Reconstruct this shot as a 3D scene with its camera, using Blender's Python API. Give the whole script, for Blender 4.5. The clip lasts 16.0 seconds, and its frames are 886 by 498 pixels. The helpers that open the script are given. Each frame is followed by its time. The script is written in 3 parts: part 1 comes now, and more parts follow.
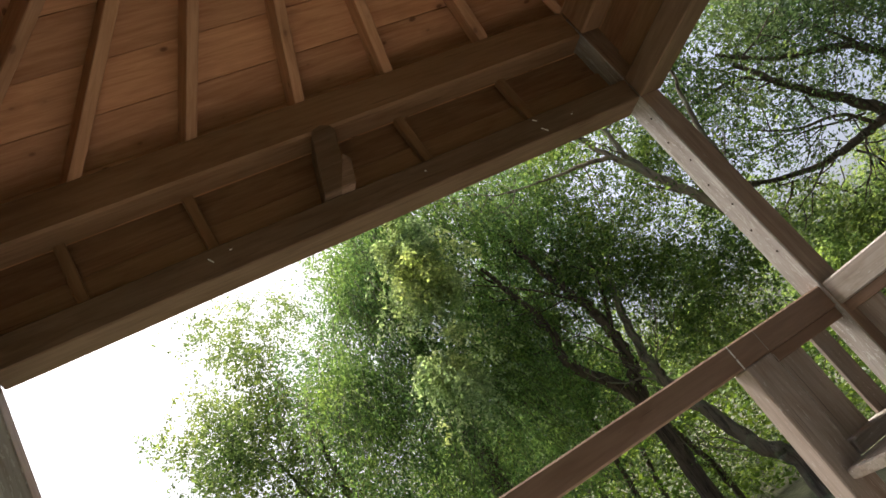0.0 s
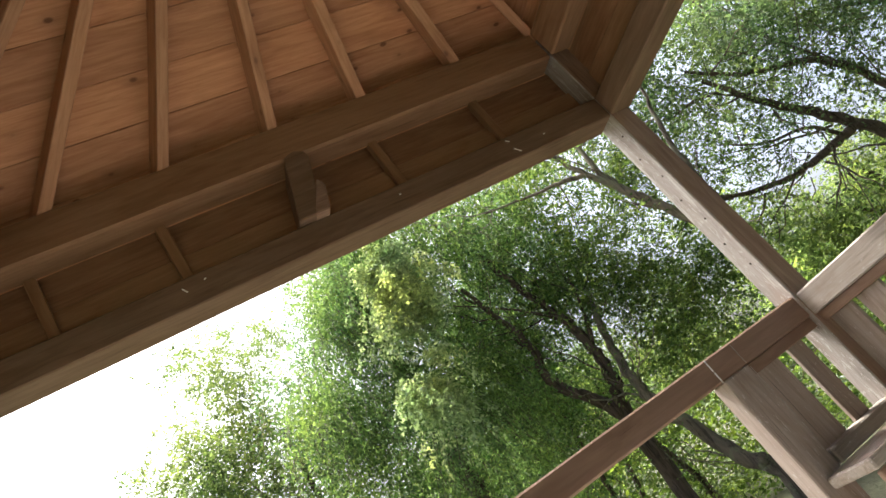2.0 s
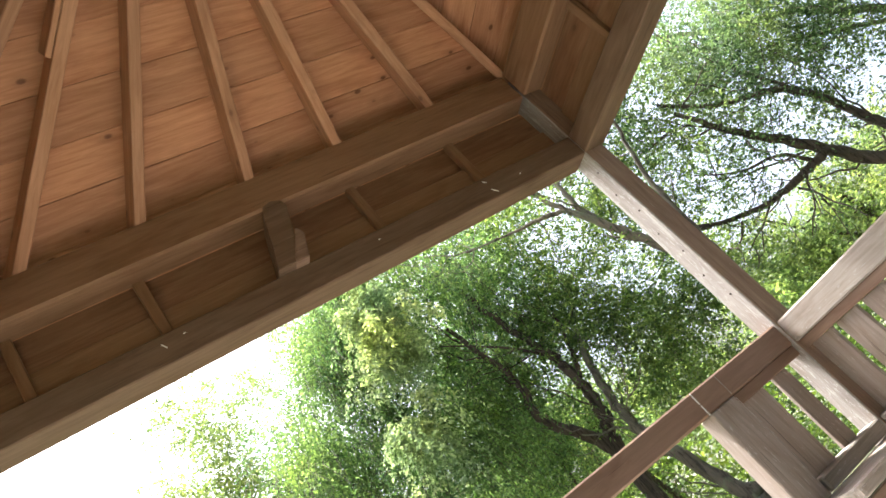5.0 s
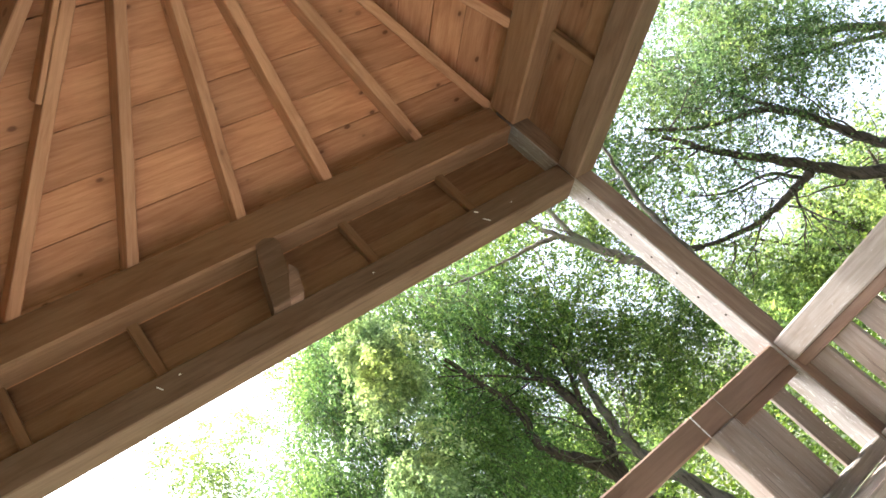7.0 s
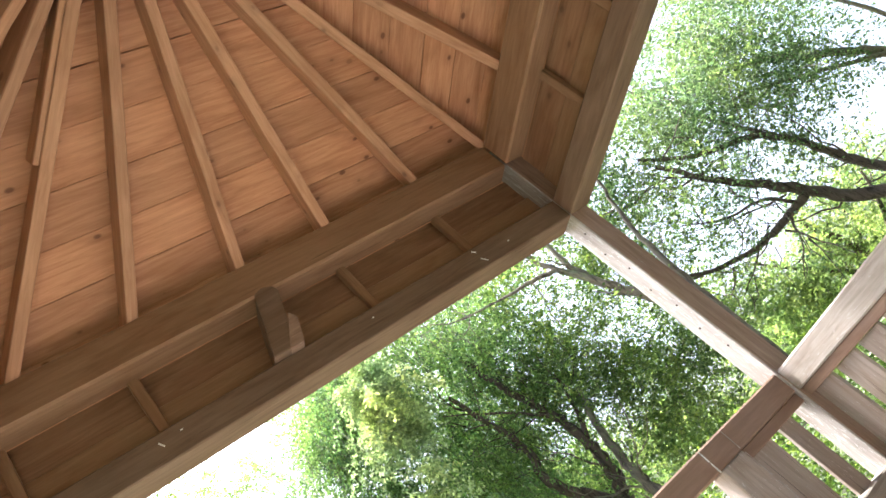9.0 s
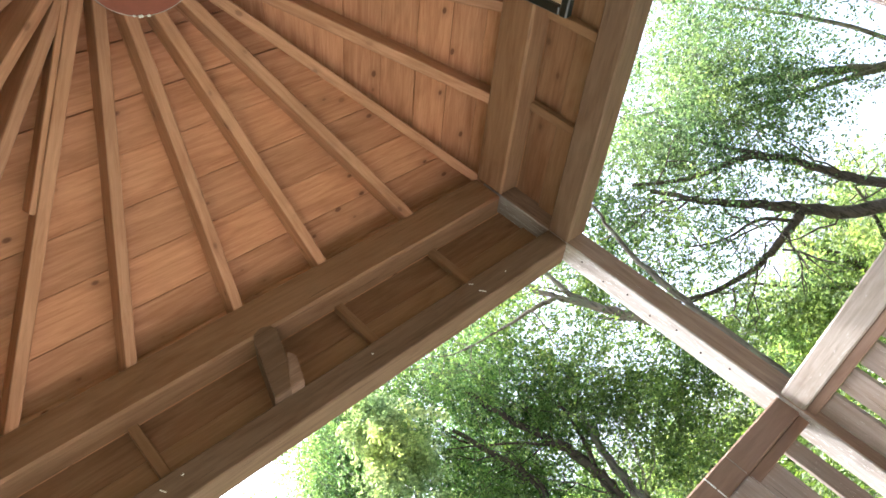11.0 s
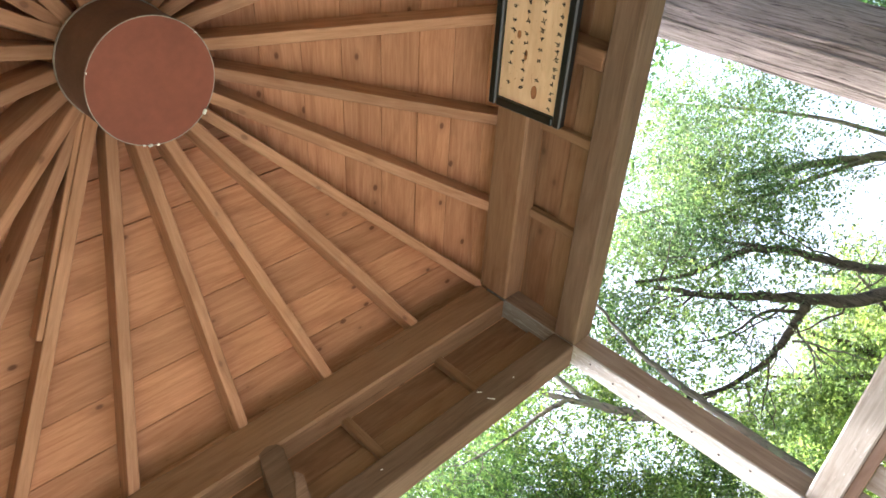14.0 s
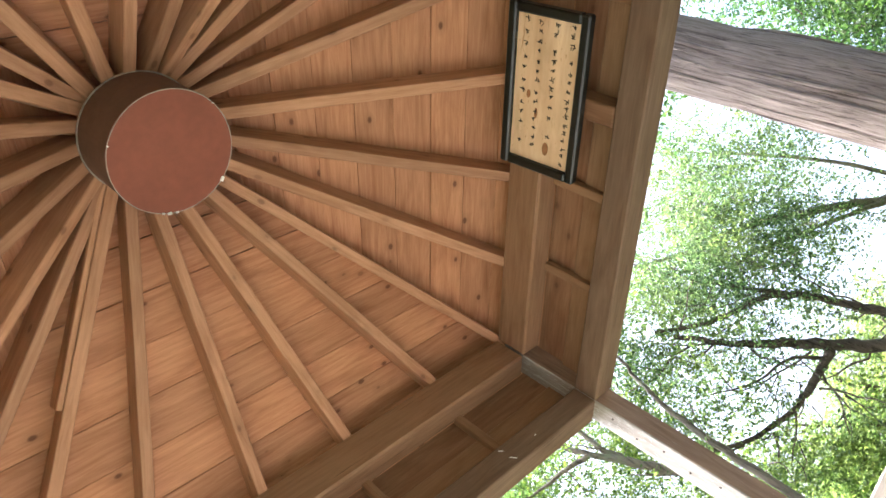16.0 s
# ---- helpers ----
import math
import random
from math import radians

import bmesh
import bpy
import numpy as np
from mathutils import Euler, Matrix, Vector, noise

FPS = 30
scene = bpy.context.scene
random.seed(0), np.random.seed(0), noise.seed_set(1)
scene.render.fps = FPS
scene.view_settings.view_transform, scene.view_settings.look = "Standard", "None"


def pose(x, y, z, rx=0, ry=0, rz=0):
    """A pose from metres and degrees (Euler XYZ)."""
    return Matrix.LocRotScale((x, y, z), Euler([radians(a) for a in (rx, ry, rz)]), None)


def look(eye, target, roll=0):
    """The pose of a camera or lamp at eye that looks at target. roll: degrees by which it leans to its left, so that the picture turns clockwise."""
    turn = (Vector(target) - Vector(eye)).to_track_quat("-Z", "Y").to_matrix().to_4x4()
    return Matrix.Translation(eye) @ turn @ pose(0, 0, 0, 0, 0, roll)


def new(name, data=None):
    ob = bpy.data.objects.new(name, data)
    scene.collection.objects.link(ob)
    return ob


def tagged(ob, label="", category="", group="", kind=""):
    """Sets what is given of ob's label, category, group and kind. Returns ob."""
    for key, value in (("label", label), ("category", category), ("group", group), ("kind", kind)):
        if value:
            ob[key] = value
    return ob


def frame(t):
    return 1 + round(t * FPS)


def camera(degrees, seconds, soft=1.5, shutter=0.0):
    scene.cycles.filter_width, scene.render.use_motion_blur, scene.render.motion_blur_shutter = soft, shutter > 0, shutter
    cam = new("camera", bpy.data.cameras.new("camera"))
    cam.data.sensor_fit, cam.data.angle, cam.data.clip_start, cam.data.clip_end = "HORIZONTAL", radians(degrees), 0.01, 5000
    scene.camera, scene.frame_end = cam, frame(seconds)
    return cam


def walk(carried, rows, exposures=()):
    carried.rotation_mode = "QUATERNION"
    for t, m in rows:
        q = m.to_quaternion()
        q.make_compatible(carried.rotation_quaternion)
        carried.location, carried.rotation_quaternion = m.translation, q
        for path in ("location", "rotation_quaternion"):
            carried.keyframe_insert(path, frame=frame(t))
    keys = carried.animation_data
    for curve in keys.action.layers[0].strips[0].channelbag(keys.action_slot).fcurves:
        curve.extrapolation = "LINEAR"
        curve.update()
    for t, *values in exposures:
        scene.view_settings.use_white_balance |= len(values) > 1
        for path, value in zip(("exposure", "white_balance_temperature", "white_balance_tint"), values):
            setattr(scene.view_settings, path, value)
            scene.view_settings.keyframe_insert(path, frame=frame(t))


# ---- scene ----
# camera: seconds, eye, yaw, pitch, roll
cam = camera(63.5, 16.0)
ROWS = [
    (0.0, -1.1307, -1.0244, 0.6457, -25.417, 22.250, -35.571),
    (0.5, -1.1252, -1.0206, 0.6334, -25.973, 22.400, -35.979),
    (1.0, -1.1180, -1.0231, 0.6304, -26.562, 22.415, -36.691),
    (1.5, -1.1132, -1.0280, 0.6319, -27.139, 22.528, -37.366),
    (2.0, -1.1084, -1.0312, 0.6375, -27.785, 22.700, -38.174),
    (2.5, -1.1051, -1.0365, 0.6402, -28.383, 22.927, -38.879),
    (3.0, -1.1000, -1.0391, 0.6432, -28.988, 23.171, -39.764),
    (3.5, -1.0974, -1.0418, 0.6439, -29.545, 23.424, -40.276),
    (4.0, -1.0912, -1.0440, 0.6404, -29.990, 23.697, -40.746),
    (6.5, -1.0769, -1.0600, 0.6478, -32.363, 25.170, -43.710),
    (7.0, -1.0745, -1.0631, 0.6441, -32.933, 25.622, -44.621),
    (7.5, -1.0685, -1.0752, 0.6491, -33.627, 26.185, -45.693),
    (8.0, -1.0632, -1.0850, 0.6549, -34.241, 26.672, -46.559),
    (8.5, -1.0602, -1.0892, 0.6601, -34.753, 27.085, -47.284),
    (9.0, -1.0570, -1.0916, 0.6594, -35.194, 27.503, -47.919),
    (11.5, -1.0387, -1.1211, 0.6563, -37.696, 29.245, -51.479),
    (12.0, -1.0404, -1.1243, 0.6617, -38.188, 29.403, -51.738),
    (12.5, -1.0365, -1.1321, 0.6626, -38.503, 29.737, -52.000),
    (13.0, -1.0295, -1.1477, 0.6718, -39.503, 30.619, -53.336),
    (13.1, -1.0300, -1.1474, 0.6713, -39.841, 30.836, -53.582),
    (13.2, -1.0319, -1.1463, 0.6694, -41.025, 31.596, -54.444),
    (13.3, -1.0352, -1.1444, 0.6661, -43.139, 32.952, -55.984),
    (13.4, -1.0357, -1.1441, 0.6656, -43.477, 33.169, -56.230),
    (13.5, -1.0361, -1.1439, 0.6652, -43.731, 33.332, -56.415),
    (14.0, -1.0340, -1.1539, 0.6654, -44.601, 34.062, -57.052),
    (14.5, -1.0301, -1.1633, 0.6701, -45.438, 34.830, -57.831),
    (15.0, -1.0298, -1.1710, 0.6778, -46.364, 35.516, -58.804),
    (15.5, -1.0295, -1.1792, 0.6781, -47.307, 36.533, -59.832),
    (16.0, -1.0301, -1.1793, 0.6739, -48.227, 37.274, -60.777),
]
walk(cam, [(t, pose(x, y, z, 90 + pitch, 0, yaw) @ pose(0, 0, 0, 0, 0, roll)) for t, x, y, z, yaw, pitch, roll in ROWS],
     [(0.0, 0.95, 6300, 10), (2.0, 1.62, 6150, 10), (4.0, 2.08, 6000, 10), (6.5, 2.46, 5850, 10), (9.0, 2.70, 5720, 10), (12.5, 2.78, 5600, 10), (16.0, 2.90, 5680, 10)])

# ---- light ----
SUN_AZ, SUN_EL = 103.0, 62.0          # degrees from +x towards +y, and above the horizon
world = bpy.data.worlds.new("world")
scene.world = world
world.use_nodes = True
wn = world.node_tree
sky = wn.nodes.new("ShaderNodeTexSky")
sky.sky_type, sky.sun_disc = "NISHITA", False
sky.sun_elevation, sky.sun_rotation = radians(SUN_EL), radians(90 - SUN_AZ)
sky.air_density, sky.dust_density, sky.ozone_density = 0.7, 9.0, 0.0
wn.links.new(sky.outputs[0], wn.nodes["Background"].inputs[0])
wn.nodes["Background"].inputs[1].default_value = 0.15
sun = new("sun", bpy.data.lights.new("sun", "SUN"))
sun.data.energy, sun.data.angle, sun.data.color = 3.5, radians(2.5), (1.0, 0.95, 0.86)
to_sun = Vector((math.cos(radians(SUN_AZ)) * math.cos(radians(SUN_EL)), math.sin(radians(SUN_AZ)) * math.cos(radians(SUN_EL)), math.sin(radians(SUN_EL))))
sun.matrix_world = look(to_sun * 40, (0, 0, 0))


# ---- materials ----
def material(name):
    m = bpy.data.materials.new(name)
    m.use_nodes = True
    nt = m.node_tree
    return m, nt, nt.nodes["Principled BSDF"]


def ramp(nt, src, stops):
    n = nt.nodes.new("ShaderNodeValToRGB")
    el = n.color_ramp.elements
    while len(el) < len(stops):
        el.new(0.5)
    for e, (p, c) in zip(el, stops):
        e.position, e.color = p, (*c, 1)
    nt.links.new(src, n.inputs[0])
    return n.outputs[0]


def coords(nt, scale=(1, 1, 1), spread=40.0):
    """Object coordinates, shifted by a random amount for each piece."""
    tc, oi = nt.nodes.new("ShaderNodeTexCoord"), nt.nodes.new("ShaderNodeObjectInfo")
    mul = nt.nodes.new("ShaderNodeVectorMath"); mul.operation = "MULTIPLY_ADD"
    comb = nt.nodes.new("ShaderNodeCombineXYZ")
    for i, k in enumerate((1.0, 0.37, 0.71)):
        mm = nt.nodes.new("ShaderNodeMath"); mm.operation = "MULTIPLY"
        mm.inputs[1].default_value = spread * k
        nt.links.new(oi.outputs["Random"], mm.inputs[0])
        nt.links.new(mm.outputs[0], comb.inputs[i])
    nt.links.new(tc.outputs["Object"], mul.inputs[0])
    mul.inputs[1].default_value = scale
    nt.links.new(comb.outputs[0], mul.inputs[2])
    return mul.outputs[0], oi.outputs["Random"]


def noise_tex(nt, vec, scale, detail=4.0, rough=0.6, distort=0.0):
    n = nt.nodes.new("ShaderNodeTexNoise")
    n.inputs["Scale"].default_value, n.inputs["Detail"].default_value = scale, detail
    n.inputs["Roughness"].default_value, n.inputs["Distortion"].default_value = rough, distort
    nt.links.new(vec, n.inputs["Vector"])
    return n.outputs["Fac"]


def mix(nt, fac, a, b, how="MIX"):
    n = nt.nodes.new("ShaderNodeMix")
    n.data_type, n.blend_type = "RGBA", how
    for sock, v in ((n.inputs["Factor"], fac), (n.inputs["A"], a), (n.inputs["B"], b)):
        if isinstance(v, (int, float)):
            sock.default_value = v
        elif isinstance(v, tuple):
            sock.default_value = (*v, 1)
        else:
            nt.links.new(v, sock)
    return n.outputs["Result"]


def bump(nt, bsdf, height, strength, distance):
    b = nt.nodes.new("ShaderNodeBump")
    b.inputs["Strength"].default_value, b.inputs["Distance"].default_value = strength, distance
    nt.links.new(height, b.inputs["Height"])
    nt.links.new(b.outputs[0], bsdf.inputs["Normal"])


def wood(name, dark, light, knots=0.0, rough=0.65, tint=0.25, worn=None, worn_at=0.6, grain=1.0):
    """Sawn timber with its grain along local x. worn: colour of the bare patches where the stain has flaked."""
    m, nt, bsdf = material(name)
    vec, rnd = coords(nt, (1.6, 22 * grain, 22 * grain))
    fine = noise_tex(nt, vec, 2.2, 6, 0.65, 0.6)
    vec2, _ = coords(nt, (0.9, 4, 4))
    broad = noise_tex(nt, vec2, 2.0, 3, 0.55, 1.2)
    col = ramp(nt, fine, [(0.28, dark), (0.72, light)])
    shade = ramp(nt, broad, [(0.28, (0.77, 0.69, 0.62)), (0.48, (1.0, 0.98, 0.96)), (0.72, (1.12, 1.13, 1.14))])
    col = mix(nt, 0.85, col, shade, "MULTIPLY")
    each = ramp(nt, rnd, [(0.0, (1 - tint, 1 - tint * 1.1, 1 - tint * 1.2)), (0.5, (1, 1, 1)), (1.0, (1 + tint * 0.6, 1 + tint * 0.5, 1 + tint * 0.35))])
    col = mix(nt, 1.0, col, each, "MULTIPLY")
    if knots:
        kv, _ = coords(nt, (6.5, 11.0, 11.0))
        vo = nt.nodes.new("ShaderNodeTexVoronoi")
        vo.inputs["Scale"].default_value = 1.0
        nt.links.new(kv, vo.inputs["Vector"])
        kn = ramp(nt, vo.outputs["Distance"], [(0.09, (1, 1, 1)), (0.16, (0, 0, 0))])
        ring = ramp(nt, vo.outputs["Distance"], [(0.12, (1, 1, 1)), (0.40, (0, 0, 0))])
        some = ramp(nt, vo.outputs["Color"], [(0.44, (0, 0, 0)), (0.48, (1, 1, 1))])
        kn, ring = mix(nt, 1.0, kn, some, "MULTIPLY"), mix(nt, 1.0, ring, some, "MULTIPLY")
        col = mix(nt, mix(nt, 1.0, ring, (0.28, 0.28, 0.28), "MULTIPLY"), col, tuple(c * 0.55 for c in dark))
        col = mix(nt, mix(nt, 1.0, kn, (knots, knots, knots), "MULTIPLY"), col, (dark[0] * 0.28, dark[1] * 0.22, dark[2] * 0.2))
    if worn:
        wv, _ = coords(nt, (1.1, 17, 17))
        patch = noise_tex(nt, wv, 1.7, 8, 0.72, 0.3)
        mask = ramp(nt, patch, [(worn_at, (0, 0, 0)), (worn_at + 0.035, (1, 1, 1))])
        bare = mix(nt, fine, tuple(c * 0.6 for c in worn), worn)
        col = mix(nt, mask, col, bare)
        cv, _ = coords(nt, (10, 34, 34))
        chips = ramp(nt, noise_tex(nt, cv, 2.0, 6, 0.7, 0.4), [(worn_at - 0.01, (0, 0, 0)), (worn_at + 0.02, (0.8, 0.8, 0.8))])
        col = mix(nt, chips, col, bare)
        dv, _ = coords(nt, (0.9, 46, 46))
        crack = ramp(nt, noise_tex(nt, dv, 1.4, 5, 0.6, 0.2), [(0.30, (0.42, 0.40, 0.38)), (0.36, (1, 1, 1))])
        col = mix(nt, 0.8, col, crack, "MULTIPLY")
    nt.links.new(col, bsdf.inputs["Base Color"])
    bsdf.inputs["Roughness"].default_value = rough
    bsdf.inputs["Specular IOR Level"].default_value = 0.3
    bump(nt, bsdf, fine, 0.35, 0.004)
    return m


def plain(name, colour, rough=0.5, metal=0.0, vary=0.25, scale=6.0, bumpy=0.15, dist=0.003):
    m, nt, bsdf = material(name)
    vec, _ = coords(nt)
    a = noise_tex(nt, vec, scale, 5, 0.6)
    b = noise_tex(nt, vec, scale * 9, 3, 0.6)
    col = ramp(nt, a, [(0.25, tuple(c * (1 - vary) for c in colour)), (0.75, tuple(min(1, c * (1 + vary)) for c in colour))])
    nt.links.new(mix(nt, 0.25, col, ramp(nt, b, [(0.3, (0.7, 0.7, 0.7)), (0.7, (1.2, 1.2, 1.2))]), "MULTIPLY"), bsdf.inputs["Base Color"])
    bsdf.inputs["Roughness"].default_value, bsdf.inputs["Metallic"].default_value = rough, metal
    bump(nt, bsdf, b, bumpy, dist)
    return m


def leaf(name, a, b, glow):
    """Thin leaf that lets part of the light through; every leaf has its own tint, and every bough its own hue."""
    m, nt, bsdf = material(name)
    geo, tc = nt.nodes.new("ShaderNodeNewGeometry"), nt.nodes.new("ShaderNodeTexCoord")
    col = ramp(nt, geo.outputs["Random Per Island"], [(0.0, a), (0.6, b), (1.0, tuple(c * 1.4 for c in b))])
    hue = ramp(nt, noise_tex(nt, tc.outputs["Object"], 1.3, 3, 0.6), [(0.36, (0.80, 0.90, 1.0)), (0.5, (1, 1, 1)), (0.64, (1.25, 1.15, 0.88))])
    col = mix(nt, 1.0, col, hue, "MULTIPLY")
    nt.links.new(col, bsdf.inputs["Base Color"])
    bsdf.inputs["Roughness"].default_value = 0.5
    bsdf.inputs["Specular IOR Level"].default_value = 0.35
    tr = nt.nodes.new("ShaderNodeBsdfTranslucent")
    nt.links.new(mix(nt, 1.0, col, (1.8, 1.8, 1.0), "MULTIPLY"), tr.inputs["Color"])
    ms = nt.nodes.new("ShaderNodeMixShader")
    ms.inputs[0].default_value = glow
    nt.links.new(bsdf.outputs[0], ms.inputs[1])
    nt.links.new(tr.outputs[0], ms.inputs[2])
    nt.links.new(ms.outputs[0], nt.nodes["Material Output"].inputs["Surface"])
    return m


def bark(name, dark, light, stretch=14.0, moss=None):
    m, nt, bsdf = material(name)
    tc = nt.nodes.new("ShaderNodeTexCoord")
    mp = nt.nodes.new("ShaderNodeMapping")
    mp.inputs["Scale"].default_value = (stretch, stretch, 1.3)
    nt.links.new(tc.outputs["Object"], mp.inputs["Vector"])
    f = noise_tex(nt, mp.outputs[0], 1.5, 7, 0.68, 0.8)
    g = noise_tex(nt, tc.outputs["Object"], 2.5, 4, 0.6)
    mp2 = nt.nodes.new("ShaderNodeMapping")
    mp2.inputs["Scale"].default_value = (stretch * 2.2, stretch * 2.2, 2.2)
    nt.links.new(tc.outputs["Object"], mp2.inputs["Vector"])
    crack = noise_tex(nt, mp2.outputs[0], 1.3, 5, 0.6, 1.5)
    col = ramp(nt, f, [(0.36, dark), (0.47, tuple(0.5 * (p + q) for p, q in zip(dark, light))), (0.66, light)])
    col = mix(nt, 0.6, col, ramp(nt, g, [(0.3, (0.7, 0.66, 0.62)), (0.7, (1.15, 1.1, 1.1))]), "MULTIPLY")
    col = mix(nt, 0.8, col, ramp(nt, crack, [(0.36, (0.3, 0.27, 0.25)), (0.44, (1, 1, 1))]), "MULTIPLY")
    if moss:
        col = mix(nt, ramp(nt, noise_tex(nt, tc.outputs["Object"], 5.0, 6, 0.7), [(0.52, (0, 0, 0)), (0.62, (0.8, 0.8, 0.8))]), col, moss)
    nt.links.new(col, bsdf.inputs["Base Color"])
    bsdf.inputs["Roughness"].default_value = 0.9
    bump(nt, bsdf, f, 0.9, 0.02)
    return m


M_BOARD = wood("pine_board", (0.36, 0.162, 0.078), (0.55, 0.294, 0.162), knots=0.8, tint=0.16)
M_RAFTER = wood("pine_rafter", (0.33, 0.168, 0.090), (0.49, 0.282, 0.168), knots=0.5, tint=0.18)
M_BEAM = wood("stained_beam", (0.235, 0.132, 0.072), (0.33, 0.198, 0.113), tint=0.08, worn=(0.42, 0.30, 0.18), worn_at=0.74)
M_HEAD = wood("weathered_header", (0.125, 0.080, 0.052), (0.215, 0.142, 0.095), tint=0.06, worn=(0.30, 0.24, 0.18), worn_at=0.72)
M_FRIEZE = wood("stained_frieze", (0.20, 0.102, 0.055), (0.32, 0.180, 0.105), knots=0.4, tint=0.15)
M_POST = wood("weathered_post", (0.22, 0.14, 0.10), (0.36, 0.25, 0.185), tint=0.05, worn=(0.55, 0.47, 0.40), worn_at=0.68)
M_BARE = wood("silvered_post_face", (0.27, 0.24, 0.215), (0.40, 0.368, 0.34), knots=0.5, tint=0.05, worn=(0.60, 0.57, 0.53), worn_at=0.575)
M_RAIL = wood("brown_painted_rail", (0.215, 0.138, 0.094), (0.275, 0.182, 0.128), tint=0.06, worn=(0.44, 0.36, 0.29), worn_at=0.70)
M_GREY = wood("greyed_wood", (0.215, 0.185, 0.155), (0.36, 0.32, 0.28), tint=0.15, worn=(0.56, 0.52, 0.47), worn_at=0.63)
M_SLAT = wood("brown_slat", (0.25, 0.200, 0.166), (0.375, 0.315, 0.270), tint=0.12, worn=(0.56, 0.50, 0.44), worn_at=0.62)
M_SIGN = wood("pale_sign_board", (0.66, 0.45, 0.27), (0.80, 0.62, 0.42), tint=0.05, worn=(0.62, 0.34, 0.17), worn_at=0.64, grain=0.35)
M_STAIN = plain("rusty_stain", (0.34, 0.15, 0.06), 0.8, vary=0.4, scale=40)
M_FRAME = plain("black_lacquer_frame", (0.012, 0.016, 0.014), 0.32, vary=0.3)
M_INK = plain("black_ink", (0.02, 0.016, 0.012), 0.8)
M_DRUM = plain("red_oxide_paint", (0.222, 0.068, 0.038), 0.75, vary=0.14, scale=3.0)
M_DRUMSIDE = plain("dark_red_oxide_paint", (0.150, 0.082, 0.056), 0.7, vary=0.25)
M_RIM = plain("chipped_white_metal_edge", (0.36, 0.32, 0.27), 0.5, vary=0.4, scale=20)
M_CHIP = plain("white_chip", (0.85, 0.85, 0.82), 0.6, vary=0.05)
M_SHINGLE = plain("grey_shingle", (0.10, 0.095, 0.09), 0.85)
M_NAIL = plain("rusty_nail", (0.05, 0.03, 0.02), 0.6, 0.6)
M_FLOOR = plain("pale_concrete_floor", (0.33, 0.31, 0.28), 0.85, vary=0.15, scale=2.0)
M_GROUND = plain("grass_ground", (0.10, 0.102, 0.058), 0.95, vary=0.45, scale=1.5, bumpy=0.6, dist=0.05)
M_CEDAR = bark("cedar_bark", (0.095, 0.068, 0.056), (0.31, 0.255, 0.225), 26)
M_BARK = bark("dark_bark", (0.034, 0.027, 0.021), (0.15, 0.118, 0.092), 12)
M_PALE = bark("pale_mossy_bark", (0.065, 0.055, 0.040), (0.25, 0.215, 0.155), 10, moss=(0.17, 0.18, 0.10))
M_MOSSY = bark("mossy_bark", (0.055, 0.048, 0.036), (0.24, 0.21, 0.165), 10, moss=(0.20, 0.225, 0.14))
M_LEAF = leaf("broad_leaf", (0.048, 0.09, 0.036), (0.135, 0.19, 0.072), 0.64)
M_LEAF_LIGHT = leaf("light_leaf", (0.048, 0.082, 0.044), (0.1, 0.144, 0.078), 0.58)
M_LEAF_BRIGHT = leaf("sunlit_leaf", (0.056, 0.094, 0.036), (0.135, 0.178, 0.076), 0.62)
# sunlight on the hanging sprays, put into a paler leaf colour
M_LEAF_PALE = leaf("painted_sun_leaf", (0.15, 0.205, 0.115), (0.28, 0.34, 0.21), 0.6)
M_LEAF_DEEP = leaf("deep_green_leaf", (0.045, 0.092, 0.042), (0.125, 0.195, 0.084), 0.6)
M_LEAF_DARK = leaf("dark_leaf", (0.028, 0.062, 0.026), (0.062, 0.118, 0.046), 0.5)
M_GRASS = leaf("grass_blade", (0.05, 0.09, 0.02), (0.13, 0.19, 0.045), 0.35)


# ---- builders ----
def finish(name, bm, mat, smooth=False):
    me = bpy.data.meshes.new(name)
    bm.to_mesh(me)
    bm.free()
    me.materials.append(mat)
    if smooth:
        for p in me.polygons:
            p.use_smooth = True
    return me


def part(name, bm, mat, parent=None, label="", m=None, smooth=False):
    """One mesh object under a thing. bm: a bmesh, or a mesh that several pieces share."""
    me = bm if isinstance(bm, bpy.types.Mesh) else finish(name, bm, mat, smooth)
    ob = new(name, me)
    ob.parent = parent
    if m is not None:
        ob.matrix_basis = m
    return tagged(ob, label)


def thing(name, label, category, group="", kind="", m=None):
    ob = new(name)
    ob.empty_display_size = 0.1
    if m is not None:
        ob.matrix_basis = m
    return tagged(ob, label, category, group, kind)


def box(lx, ly, lz, bevel=0.004, wear=0.0, cuts=0):
    """A timber centred on its middle with eased edges; wear: how uneven its faces are, in metres."""
    bm = bmesh.new()
    bmesh.ops.create_cube(bm, size=1.0)
    bmesh.ops.scale(bm, vec=(lx, ly, lz), verts=bm.verts)
    if cuts:
        long = [e for e in bm.edges if abs(e.verts[0].co.x - e.verts[1].co.x) > lx * 0.5]
        bmesh.ops.subdivide_edges(bm, edges=long, cuts=cuts, use_grid_fill=True)
    if bevel:
        sharp = [e for e in bm.edges if len(e.link_faces) == 2 and e.calc_face_angle(0) > 0.5]
        bmesh.ops.bevel(bm, geom=sharp, offset=bevel, segments=1, affect="EDGES")
    if wear:
        for v in bm.verts:
            n = noise.noise_vector(v.co * 3.1 + Vector((lx * 7, ly * 5, lz * 3)))
            v.co += Vector((0, n.y, n.z)) * wear
    return bm


